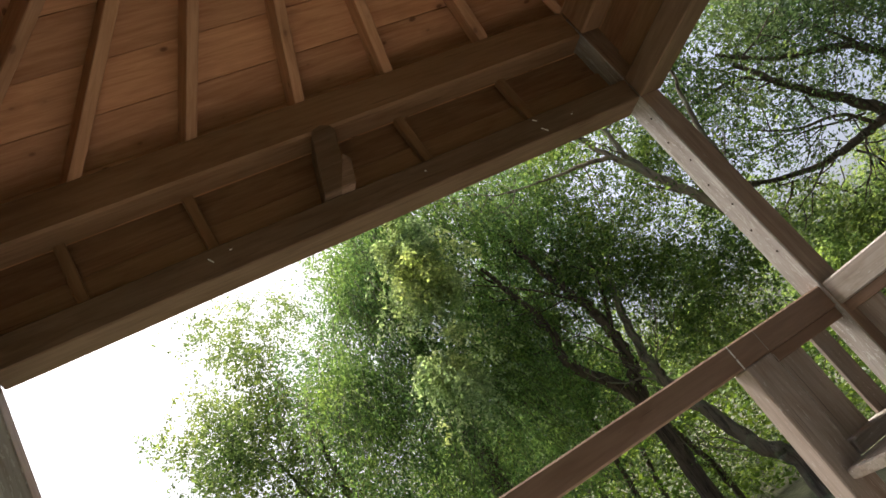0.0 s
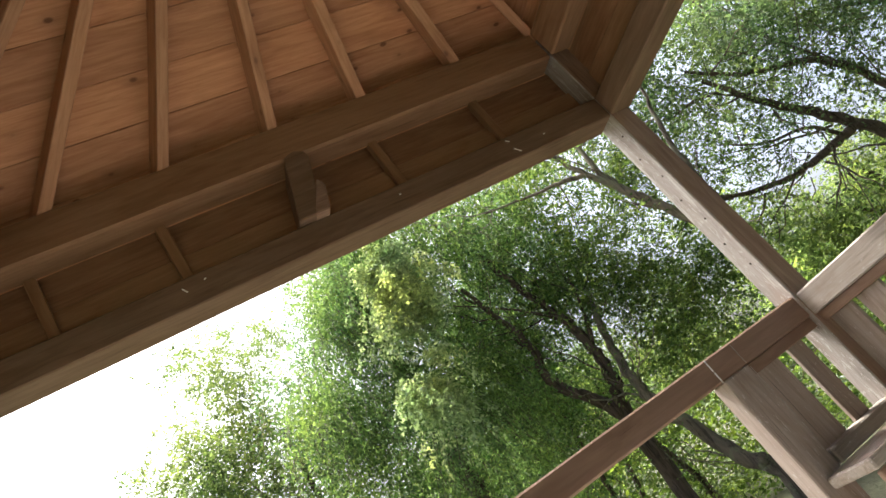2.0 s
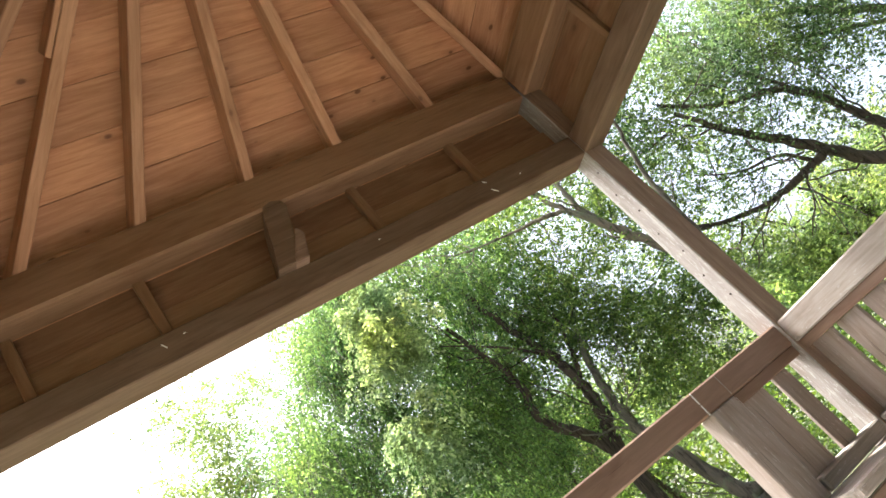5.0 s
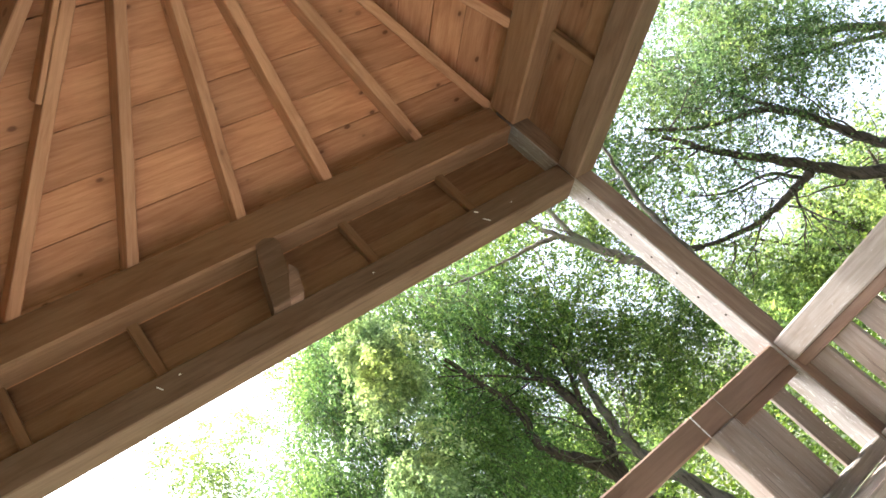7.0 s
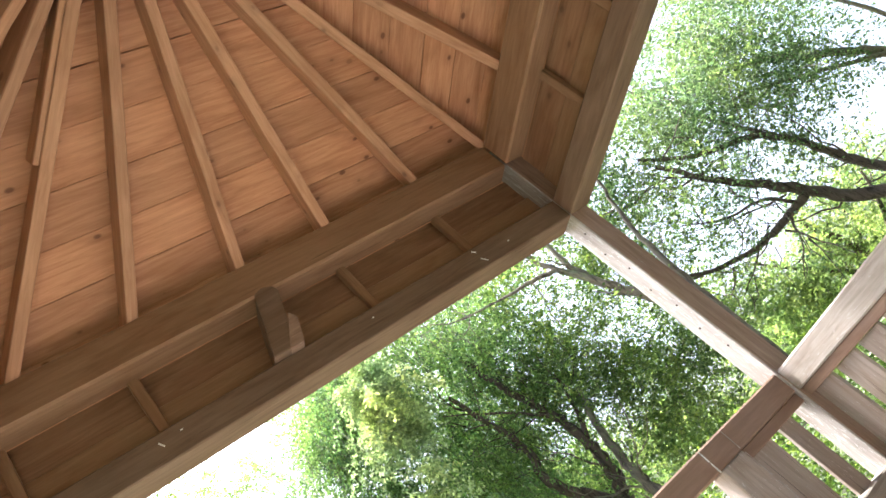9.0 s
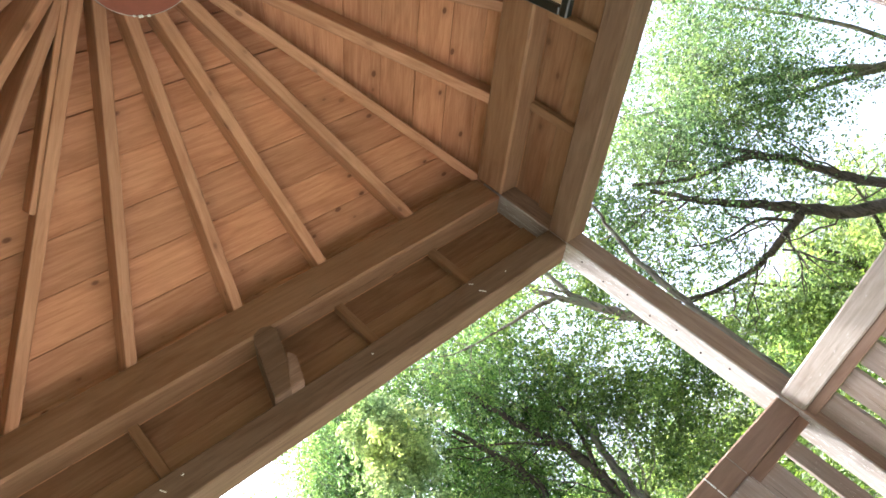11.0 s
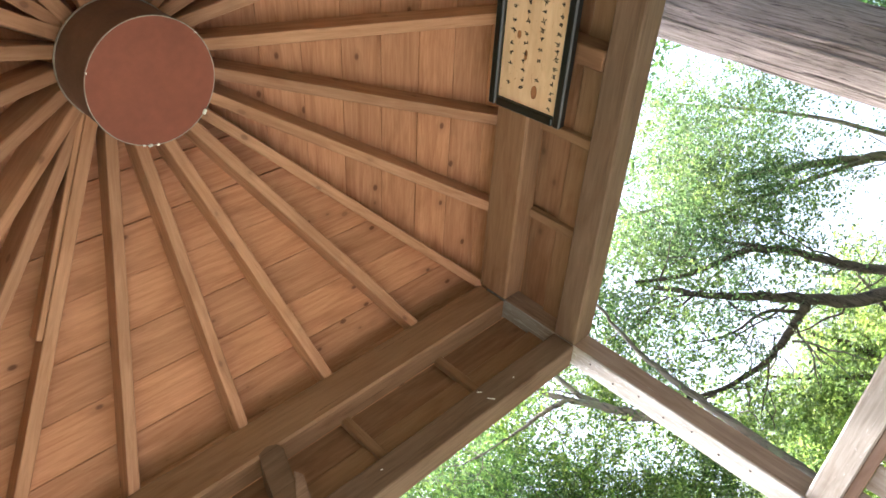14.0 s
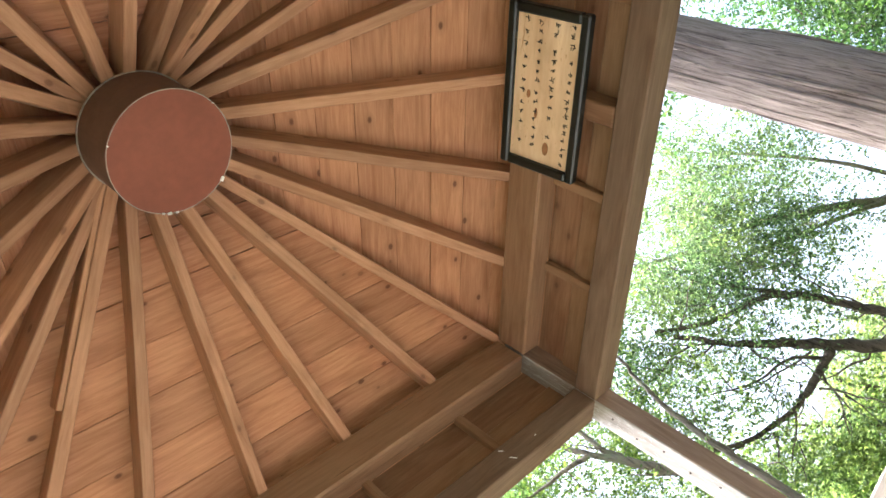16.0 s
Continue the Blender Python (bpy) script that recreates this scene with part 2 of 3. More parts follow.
def along(a, b, up=(0, 0, 1)):
    """The pose whose x runs from a to b, with its middle halfway and z near up; and the length."""
    a, b = Vector(a), Vector(b)
    x = (b - a).normalized()
    y = Vector(up).cross(x).normalized()
    z = x.cross(y)
    m = Matrix((x, y, z)).transposed().to_4x4()
    m.translation = (a + b) / 2
    return m, (b - a).length


def turn(k):
    return Matrix.Rotation(radians(90 * k), 4, "Z")


def disc(radius, depth, segments=48, top=None):
    bm = bmesh.new()
    bmesh.ops.create_cone(bm, cap_ends=True, segments=segments, radius1=radius, radius2=top or radius, depth=depth)
    return bm


# ---- ground and floor ----
FLOOR = -0.21


def ground_sheet():
    bm = bmesh.new()
    bmesh.ops.create_grid(bm, x_segments=60, y_segments=60, size=1.0)
    for v in bm.verts:
        r = max(abs(v.co.x), abs(v.co.y))
        v.co.x, v.co.y = v.co.x * (12 + 700 * r ** 4), v.co.y * (12 + 700 * r ** 4)
        d = v.co.xy.length
        v.co.z = FLOOR - 0.12 + (0.0 if d < 4 else 0.12 * noise.noise(v.co * 0.3)) + max(0, d - 8) * 0.012
    return bm


part("ground", ground_sheet(), M_GROUND, None, "uneven grassy ground under the trees", smooth=True)["kind"] = "structure"
part("floor", box(4.0, 4.0, 0.16, 0.01), M_FLOOR, None, "pale concrete floor slab of the pavilion", pose(0, 0, FLOOR - 0.08))["kind"] = "structure"

# ---- pavilion ----
PLATE_Y, PLATE_Z0, PLATE_Z1 = 1.60, 2.665, 2.875      # inner face, underside and top of the wall plate
HEAD_Y0, HEAD_Y1, HEAD_Z0, HEAD_Z1 = 1.640, 1.795, 2.170, 2.315
POST_IN, POST_W = 1.650, 0.142
SLOPE, RAFTER_D, EAVE = 0.475, 0.128, 2.12
DISC_Z, DISC_R, DRUM_H = 3.243, 0.252, 0.27
JOINTS = ((0.277, 0.203), (0.26, 0.19), (0.27, 0.18), (0.264, 0.1725))   # of each side: first board joint from the middle, board width


def roof_z(a):
    """Underside of the rafters at the distance a from the middle, square to a side."""
    return PLATE_Z1 + SLOPE * (PLATE_Y - a)


pavilion = thing("pavilion", "square open pavilion of brown-stained timber with umbrella rafters", "pavilion")
post_mesh = finish("post", box(3.10, POST_W, POST_W, 0.006, 0.0015, 12), M_POST)
post_mesh.materials.append(M_BARE)
for f in post_mesh.polygons:
    f.material_index = 1 if f.normal.z > 0.5 else 0
for k in range(4):
    c = POST_IN + POST_W / 2
    part("post", post_mesh, M_POST, pavilion, "greyed square post with flaking brown stain",
         turn(k) @ Matrix.Translation((c, c, FLOOR + 1.55)) @ pose(0, 0, 0, 0, -90, 0))

header_mesh = finish("header_beam", box(2 * HEAD_Y0 + 0.006, HEAD_Y1 - HEAD_Y0, HEAD_Z1 - HEAD_Z0, 0.006, 0.002, 16), M_HEAD)
plate_mesh = finish("wall_plate", box(2 * PLATE_Y + 0.004, 0.15, PLATE_Z1 - PLATE_Z0, 0.012, 0.002, 16), M_BEAM)
for k in range(4):
    part("header_beam", header_mesh, M_HEAD, pavilion, "", turn(k) @ pose(0, (HEAD_Y0 + HEAD_Y1) / 2, (HEAD_Z0 + HEAD_Z1) / 2))
    part("wall_plate", plate_mesh, M_BEAM, pavilion, "", turn(k) @ pose(0, PLATE_Y + 0.075, (PLATE_Z0 + PLATE_Z1) / 2))

# boards, struts and battens between header and plate
LOW = HEAD_Z1 + 0.002
upper = finish("frieze_board", box(3.30, 0.018, 0.20, 0.003, 0.001, 8), M_FRIEZE)
# lower boards use the lighter beam wood to paint in their stronger light
lower = finish("frieze_board", box(3.30, 0.034, 0.175, 0.006, 0.0015, 8), M_BEAM)
batten = finish("batten", box(0.352, 0.045, 0.05, 0.004), M_BEAM)
strut = finish("strut", box(0.36, 0.125, 0.10, 0.006, 0.001, 4), M_FRIEZE)


def block_strut(profile, depth, y):
    """An upright block sawn from a plank: its outline in x and z, and its depth back from the face y."""
    bm = bmesh.new()
    front = [bm.verts.new((x, y, z)) for x, z in profile]
    back = [bm.verts.new((x, y + depth, z)) for x, z in profile]
    n = len(profile)
    bm.faces.new(front)
    bm.faces.new(back[::-1])
    for i in range(n):
        bm.faces.new((front[i], back[i], back[(i + 1) % n], front[(i + 1) % n]))
    bmesh.ops.recalc_face_normals(bm, faces=bm.faces)
    bmesh.ops.bevel(bm, geom=bm.edges[:], offset=0.005, segments=2, affect="EDGES")
    return bm


for k in range(4):
    part("frieze_board", upper, M_FRIEZE, pavilion, "", turn(k) @ pose(0, 1.786, LOW + 0.272))
    part("frieze_board", lower, M_BEAM, pavilion, "", turn(k) @ pose(0, 1.770, LOW + 0.090))
    if k:
        part("strut", strut, M_FRIEZE, pavilion, "", turn(k) @ pose(-0.02, 1.702, LOW + 0.182, 0, -90, 0))
    for x in (-1.02, -0.48, 0.48, 1.03) if k else (-1.27, -0.715, 0.40, 1.055):
        part("batten", batten, M_BEAM, pavilion, "", turn(k) @ pose(x, 1.7425, LOW + 0.178, 0, -90, 0))

# the middle strut over the entrance side: a splayed block with a rounded head, lapped onto the plate, and a pale wedge at its foot
part("strut", block_strut([(-0.205, LOW), (-0.085, LOW), (-0.055, LOW + 0.10), (0.018, LOW + 0.32), (0.008, LOW + 0.355), (-0.035, LOW + 0.375), (-0.085, LOW + 0.36), (-0.105, LOW + 0.32)], 0.17, 1.592),
     M_HEAD, pavilion, "splayed dark block with a rounded head")
part("wedge", block_strut([(-0.125, LOW - 0.004), (-0.050, LOW - 0.004), (0.000, LOW + 0.13), (-0.022, LOW + 0.175)], 0.10, 1.584), M_POST, pavilion, "pale sawn wedge")

# rafters fan out from the hub; places along each side where they cross the plate
CROSS = {0: (1.04, 0.445, -0.045, -0.578, -1.083), 1: (1.057, 0.468, -0.043, -0.568, -1.078), 2: (1.057, 0.468, -0.043, -0.568, -1.078), 3: (1.0, 0.565, 0.039, -0.491, -1.017)}


def rafter(k, x, hip=False):
    d = Vector((x, PLATE_Y)).normalized()
    r0 = 0.235
    r1 = (EAVE - 0.03) / d.y
    lift = RAFTER_D / 2 + 0.004
    a = Vector((d.x * r0, d.y * r0, roof_z(d.y * r0) + lift))
    b = Vector((d.x * r1, d.y * r1, roof_z(d.y * r1) + lift))
    normal = Vector((0, SLOPE, 1)) if not hip else Vector((SLOPE, SLOPE, 2))
    m, length = along(a, b, normal)
    w = 0.052 if hip else random.uniform(0.050, 0.057)
    part("rafter", box(length, w, RAFTER_D, 0.004, 0.0022, 14), M_RAFTER, pavilion, "", turn(k) @ m)
    return m, length, w


for k in range(4):
    rafter(k, PLATE_Y, hip=True)
    for x in CROSS[k]:
        m, length, w = rafter(k, x)
        if k == 0 and x < -1:
            # short lapped piece nailed to the rafter's flank
            lap = 0.94
            part("lapped_piece", box(lap, 0.024, RAFTER_D * 0.96, 0.004, 0.001, 3), M_RAFTER, pavilion, "",
                 turn(k) @ m @ pose(-length / 2 + 0.03 + lap / 2, w / 2 + 0.0135, 0.0))

# roof covering and the boards under it
def roof_cover():
    bm = bmesh.new()
    z = RAFTER_D + 0.03
    rings = []
    for a, dz in ((EAVE, 0), (0.02, 0), (0.02, 0.05), (EAVE + 0.04, 0.05)):
        rings.append([bm.verts.new((sx * a, sy * a, roof_z(a) + z + dz)) for sx, sy in ((-1, -1), (1, -1), (1, 1), (-1, 1))])
    for p, q in zip(rings, rings[1:] + rings[:1]):
        for i in range(4):
            bm.faces.new((p[i], p[(i + 1) % 4], q[(i + 1) % 4], q[i]))
    bm.faces.new(rings[1])
    bm.faces.new(rings[2])
    bmesh.ops.recalc_face_normals(bm, faces=bm.faces)
    return bm


roof = part("roof", roof_cover(), M_SHINGLE, pavilion, "pyramid roof over knotty pine boards")


def roof_board(a0, a1, gap, th=0.014):
    """A sheathing board of one side, mitred along both hips, with eased lower edges; gap: half the open joint."""
    bm = bmesh.new()
    c = (a0 + a1) / 2
    rows = []
    for a, dz in ((a0 + gap, th), (a0 + gap, 0.0015), (a0 + gap + 0.0015, 0), (a1 - gap - 0.0015, 0), (a1 - gap, 0.0015), (a1 - gap, th)):
        rows.append([bm.verts.new((sx * 0.997 * a, a - c, SLOPE * (c - a) + dz)) for sx in (-1, 1)])
    for p, q in zip(rows, rows[1:] + rows[:1]):
        bm.faces.new((p[0], p[1], q[1], q[0]))
    bm.faces.new([r[0] for r in rows])
    bm.faces.new([r[1] for r in rows[::-1]])
    bmesh.ops.recalc_face_normals(bm, faces=bm.faces)
    return bm, c


joints = random.Random(11)
for k in range(4):
    first, width = JOINTS[k]
    edges = [0.07] + [first + width * i + joints.uniform(-0.004, 0.004) for i in range(12)]
    gaps = [joints.choice((0.0003, 0.0005, 0.0008, 0.0012, 0.0018, 0.0026)) for _ in edges]
    for a0, a1, gap in zip(edges, edges[1:], gaps):
        if a0 > EAVE - 0.03:
            break
        bm, c = roof_board(a0, min(a1, EAVE), gap)
        part("board", bm, M_BOARD, roof, "", turn(k) @ pose(0, c, roof_z(c) + RAFTER_D + 0.010 + joints.uniform(0, 0.004)))

# pale scratches and nail heads on the header
for x, z, l, r in ((0.986, 2.287, 0.025, 140), (1.0, 2.215, 0.04, 130), (1.2, 2.238, 0.012, 20), (-0.767, 2.258, 0.03, 120), (-0.674, 2.272, 0.012, 10), (0.3, 2.26, 0.01, 0)):
    part("scratch", box(l, 0.006, 0.002, 0), M_CHIP, pavilion, "", pose(x, HEAD_Y0 - 0.001, z, 90, 0, 0) @ pose(0, 0, 0, 0, 0, r))
nail = finish("nail_head", disc(0.006, 0.004, 8), M_NAIL)
for i in range(7):
    part("nail_head", nail, M_NAIL, pavilion, "", pose(POST_IN - 0.001, POST_IN + 0.05 + 0.03 * (i % 2), 2.05 - i * 0.16, 0, 90, 0))

# hub drum
hub = part("hub", disc(DISC_R - 0.001, DRUM_H - 0.01, 64), M_DRUMSIDE, pavilion, "round hub painted dark red oxide", pose(0, -0.007, DISC_Z + DRUM_H / 2 + 0.005), smooth=False)
part("bottom_disc", disc(DISC_R, 0.014, 64), M_DRUM, hub, "red-painted round bottom plate", pose(0, 0, -DRUM_H / 2 - 0.006))


def ring(radius, tube, seg=72):
    bm = bmesh.new()
    rows = []
    for i in range(seg):
        t = 2 * math.pi * i / seg
        w = 1 + 0.35 * noise.noise(Vector((math.cos(t) * 4, math.sin(t) * 4, radius)))
        rows.append([bm.verts.new(((radius + tube * w * math.cos(u)) * math.cos(t), (radius + tube * w * math.cos(u)) * math.sin(t), tube * w * math.sin(u)))
                     for u in (0.4, 1.97, 3.54, 5.11)])
    for p, q in zip(rows, rows[1:] + rows[:1]):
        for j in range(4):
            bm.faces.new((p[j], q[j], q[(j + 1) % 4], p[(j + 1) % 4]))
    return bm


part("rim", ring(DISC_R + 0.001, 0.0026), M_RIM, hub, "chipped pale edge", pose(0, 0, -DRUM_H / 2 - 0.012))
part("rim", ring(DISC_R + 0.002, 0.0036), M_RIM, hub, "chipped pale edge", pose(0, 0, DRUM_H / 2 - 0.008))
for deg, s in ((43, 1.0), (97, 0.6), (104, 0.8), (110, 0.5), (-38, 0.4), (203, 0.4)):
    chip = box(0.022 * s, 0.013 * s, 0.012, 0.002)
    part("paint_chip", chip, M_CHIP, hub, "", pose(DISC_R * math.cos(radians(deg)), DISC_R * math.sin(radians(deg)), -DRUM_H / 2 - 0.014, 0, 0, deg + 80))

# ---- railing ----
RAIL_Z0, RAIL_Z1 = 0.725, 0.847


def railing(k, panels):
    rl = thing("railing", "brown timber railing with a slatted panel beside the post", "railing", "railings of the pavilion")
    T = turn(k)
    span = 2 * POST_IN
    part("top_rail", box(span + 0.02, 0.10, RAIL_Z1 - RAIL_Z0, 0.008, 0.002, 14), M_RAIL if k == 0 else M_GREY, rl,
         "brown painted top rail" if k == 0 else "greyed and worn top rail", T @ pose(0, 1.715, (RAIL_Z0 + RAIL_Z1) / 2))
    for side in panels:
        s = side
        x0, x1 = 1.00, POST_IN
        h = RAIL_Z0 - FLOOR
        part("newel", box(h, 0.165, 0.11, 0.006, 0.002, 8), M_SLAT, rl, "brown short post with flaking paint",
             T @ pose(s * (x0 + 0.0825), 1.717, RAIL_Z0 - h / 2 - 0.001, 0, -90, 0) @ pose(0, 0, 0, 90, 0, 0))
        part("under_rail", box(x1 - x0 - 0.17, 0.05, 0.055, 0.004, 0.001, 4), M_RAIL, rl, "", T @ pose(s * (x0 + 0.17 + x1) / 2, 1.700, 0.6965))
        xs = ((1.275, 0.19), (1.50, 0.105))
        for x, w in xs:
            part("slat", box(0.46, w, 0.022, 0.003, 0.001, 4), M_SLAT, rl, "", T @ pose(s * x, 1.73, 0.44, 0, -90, 0) @ pose(0, 0, 0, 90, 0, 0))
        part("bottom_rail", box(x1 - x0 - 0.17, 0.10, 0.07, 0.008, 0.002, 6), M_GREY, rl, "", T @ pose(s * (x0 + 0.17 + x1) / 2, 1.70, 0.225))
        part("seat_plank", box(x1 - x0 - 0.03, 0.28, 0.05, 0.009, 0.003, 8), M_GREY, rl, "worn pale plank", T @ pose(s * (x0 + 0.05 + x1) / 2, 1.517, 0.163))
        part("apron_board", box(x1 - x0 - 0.06, 0.03, 0.13 - FLOOR, 0.004, 0.001, 4), M_RAIL, rl, "", T @ pose(s * (x0 + 0.06 + x1) / 2, 1.41, (0.128 + FLOOR) / 2))
        for z, h in ((0.838, 0.012), (0.806, 0.045), (0.752, 0.05), (0.728, 0.012)):
            part("paint_flake", box(h, 0.007, 0.002, 0), M_CHIP, rl, "", T @ pose(s * (x0 - 0.006), 1.6635, z, 0, -90, 0) @ pose(0, 0, 0, 90, 0, 0))
        for z, h in ((0.787, 0.11), (0.64, 0.14), (0.49, 0.10), (0.36, 0.09)):
            part("paint_flake", box(h, 0.003, 0.002, 0), M_RIM, rl, "", T @ pose(s * (x0 + 0.1645), 1.6605 if z < 0.72 else 1.6635, z, 0, -90, 0) @ pose(0, 0, 0, 90, 0, 0))
    return rl


def slatted(k):
    """A side whose whole length below the rail is filled with slats."""
    rl = thing("railing", "greyed timber railing with vertical slats along its length", "railing", "railings of the pavilion")
    T = turn(k)
    part("top_rail", box(2 * POST_IN + 0.02, 0.10, RAIL_Z1 - RAIL_Z0 + 0.006, 0.008, 0.002, 14), M_GREY, rl, "greyed and worn top rail",
         T @ pose(0, 1.712, (RAIL_Z0 + RAIL_Z1) / 2 - 0.006))
    part("under_rail", box(2 * POST_IN, 0.05, 0.05, 0.004, 0.001, 10), M_RAIL, rl, "", T @ pose(0, 1.702, 0.6905))
    part("bottom_rail", box(2 * POST_IN, 0.09, 0.07, 0.006, 0.001, 10), M_GREY, rl, "", T @ pose(0, 1.705, 0.225))
    slat = finish("slat", box(0.45, 0.15, 0.022, 0.003, 0.001, 4), M_SLAT)
    x = -1.56
    while x < 1.6:
        part("slat", slat, M_SLAT, rl, "", T @ pose(x, 1.715, 0.44, 0, -90, 0) @ pose(0, 0, 0, 90, 0, 0))
        x += 0.19
    return rl


railing(0, (1,))
slatted(3)
slatted(2)

# ---- framed sign ----
sign = thing("framed_sign", "pale wooden sign board with black lettering in a black frame", "sign", m=pose(1.562, -0.012, 2.656, 0, -4, 0))
SY, SZ = 0.352, 0.172
part("sign_board", box(2 * SY, 2 * SZ, 0.012, 0.001), M_SIGN, sign, "pale weathered board with rusty stains", pose(0.0, -0.015, 0.0, 90, 0, 90))
for z in (-SZ - 0.022, SZ + 0.022):
    part("frame_bar", box(2 * SY + 0.09, 0.045, 0.05, 0.008, 0.0008, 4), M_FRAME, sign, "", pose(-0.006, -0.015, z, 90, 0, 90))
for y in (-SY - 0.022, SY + 0.022):
    part("frame_bar", box(2 * SZ - 0.001, 0.045, 0.05, 0.008, 0.0008, 4), M_FRAME, sign, "", pose(-0.006, y - 0.015, 0, 0, -90, 0))
rs = random.Random(5)
for z, first, last, pitch in ((0.118, -0.325, 0.30, 0.052), (0.042, -0.32, 0.31, 0.046), (-0.042, -0.325, 0.24, 0.044), (-0.132, -0.325, 0.325, 0.040)):
    y = first
    while y < last:
        g = rs.uniform(0.017, 0.023)
        if rs.random() < 0.9:
            for j in range(5):
                # strokes too small to read, as short bars
                tilt = (0, 0, 90, 90, rs.choice((45, 135)))[j]
                part("character_bar", box(g * rs.uniform(0.55, 1.0), 0.0030, 0.0016, 0), M_INK, sign, "",
                     pose(-0.0075, y - 0.015 + rs.uniform(-g, g) * 0.4, z + rs.uniform(-g, g) * 0.4) @ pose(0, 0, 0, tilt, 0, 0) @ pose(0, 0, 0, 90, 0, 90))
        y += pitch * rs.uniform(0.85, 1.2)
for y, z, a, b in ((0.02, 0.085, 0.020, 0.011), (0.105, 0.035, 0.026, 0.009), (0.27, -0.035, 0.034, 0.017)):
    bm = disc(1.0, 0.0012, 20)
    bmesh.ops.scale(bm, vec=(a, b, 1), verts=bm.verts)
    part("stain", bm, M_STAIN, sign, "rusty brown stain", pose(-0.0068, y - 0.015, z, 90, 0, 90))

# ---- trees ----
def tube(points, radii, sides=8, rough=0.0):
    """Verts and faces of a tapered, slightly knobbly limb along a line of points."""
    pts = np.array(points, float)
    tang = np.gradient(pts, axis=0)
    tang /= np.linalg.norm(tang, axis=1)[:, None] + 1e-9
    ref = np.array((0.31, 0.17, 0.2)) + np.array((0.9, 0, 0)) * (abs(tang[0, 0]) < 0.7)
    u = np.cross(tang, ref); u /= np.linalg.norm(u, axis=1)[:, None]
    v = np.cross(tang, u)
    ang = np.linspace(0, 2 * np.pi, sides, endpoint=False)
    r = np.array(radii)[:, None] * (1 + rough * np.random.uniform(-1, 1, (len(pts), sides)))
    verts = pts[:, None] + r[..., None] * (np.cos(ang)[None, :, None] * u[:, None] + np.sin(ang)[None, :, None] * v[:, None])
    n = len(pts)
    faces = [(i * sides + j, i * sides + (j + 1) % sides, (i + 1) * sides + (j + 1) % sides, (i + 1) * sides + j) for i in range(n - 1) for j in range(sides)]
    return verts.reshape(-1, 3), faces


def tube_mesh(name, tubes, mat):
    vs, fs, o = [], [], 0
    for v, f in tubes:
        vs.append(v)
        fs += [tuple(i + o for i in q) for q in f]
        o += len(v)
    me = bpy.data.meshes.new(name)
    me.from_pydata(np.concatenate(vs).tolist(), [], fs)
    me.materials.append(mat)
    for p in me.polygons:
        p.use_smooth = True
    return me


def leaf_mesh(name, pos, size, mat, droop=0.3, flat=0.5):
    """Many small folded leaves, four corners each, at the given places."""
    n = len(pos)
    rng = np.random
    d = rng.normal(size=(n, 3)); d[:, 2] = d[:, 2] * 0.5 - droop
    d /= np.linalg.norm(d, axis=1)[:, None]
    up = rng.normal(size=(n, 3)) * (1 - flat) + np.array((0, 0, 1)) * flat * 1.6
    s = np.cross(d, up); s /= np.linalg.norm(s, axis=1)[:, None] + 1e-9
    nn = np.cross(s, d)
    L = (size * rng.uniform(0.6, 1.35, n))[:, None]
    W = L * rng.uniform(0.19, 0.31, n)[:, None]
    a = pos; b = pos + d * L * 0.45 + s * W + nn * W * 0.35; c = pos + d * L; e = pos + d * L * 0.45 - s * W + nn * W * 0.35
    verts = np.stack([a, b, c, e], 1).reshape(-1, 3)
    me = bpy.data.meshes.new(name)
    me.vertices.add(4 * n); me.vertices.foreach_set("co", verts.ravel().astype(np.float32))
    me.loops.add(6 * n); me.polygons.add(2 * n)
    base = (np.arange(n) * 4)[:, None]
    me.loops.foreach_set("vertex_index", (base + np.array((0, 1, 2, 0, 2, 3))).ravel().astype(np.int32))
    me.polygons.foreach_set("loop_start", (np.arange(2 * n) * 3).astype(np.int32))
    me.update(calc_edges=True)
    me.validate()
    me.materials.append(mat)
    return me


def bend(a, b, sag, n=9, wob=0.06):
    """A wavering line from a to b that sags (or arches, if negative) in its middle."""
    a, b = np.array(a, float), np.array(b, float)
    t = np.linspace(0, 1, n)[:, None]
    p = a + (b - a) * t
    p[:, 2] -= (sag * 4 * t * (1 - t)).ravel()
    w = np.random.normal(size=(n, 3)).cumsum(0) * wob * np.linalg.norm(b - a) / n
    w -= np.linspace(0, 1, n)[:, None] * w[-1]
    return p + w


SEAT = np.array((-1.04, -1.14, 0.65))          # the seat in the pavilion from which the trees are laid out


def at(az, el, d):
    """A place seen from the seat at an azimuth and elevation in degrees, d metres off along the ground."""
    a = radians(az)
    return SEAT + np.array((d * math.cos(a), d * math.sin(a), d * math.tan(radians(el))))


def spline(points, n=6):
    """A smooth line through a few places."""
    p = np.array(points, float)
    p = np.concatenate([[2 * p[0] - p[1]], p, [2 * p[-1] - p[-2]]])
    out = []
    for k in range(1, len(p) - 2):
        for t in np.linspace(0, 1, n, endpoint=False):
            out.append(0.5 * (2 * p[k] + (p[k + 1] - p[k - 1]) * t + (2 * p[k - 1] - 5 * p[k] + 4 * p[k + 1] - p[k + 2]) * t ** 2
                              + (3 * p[k] - p[k - 1] - 3 * p[k + 1] + p[k + 2]) * t ** 3))
    out.append(p[-2])
    return np.array(out)


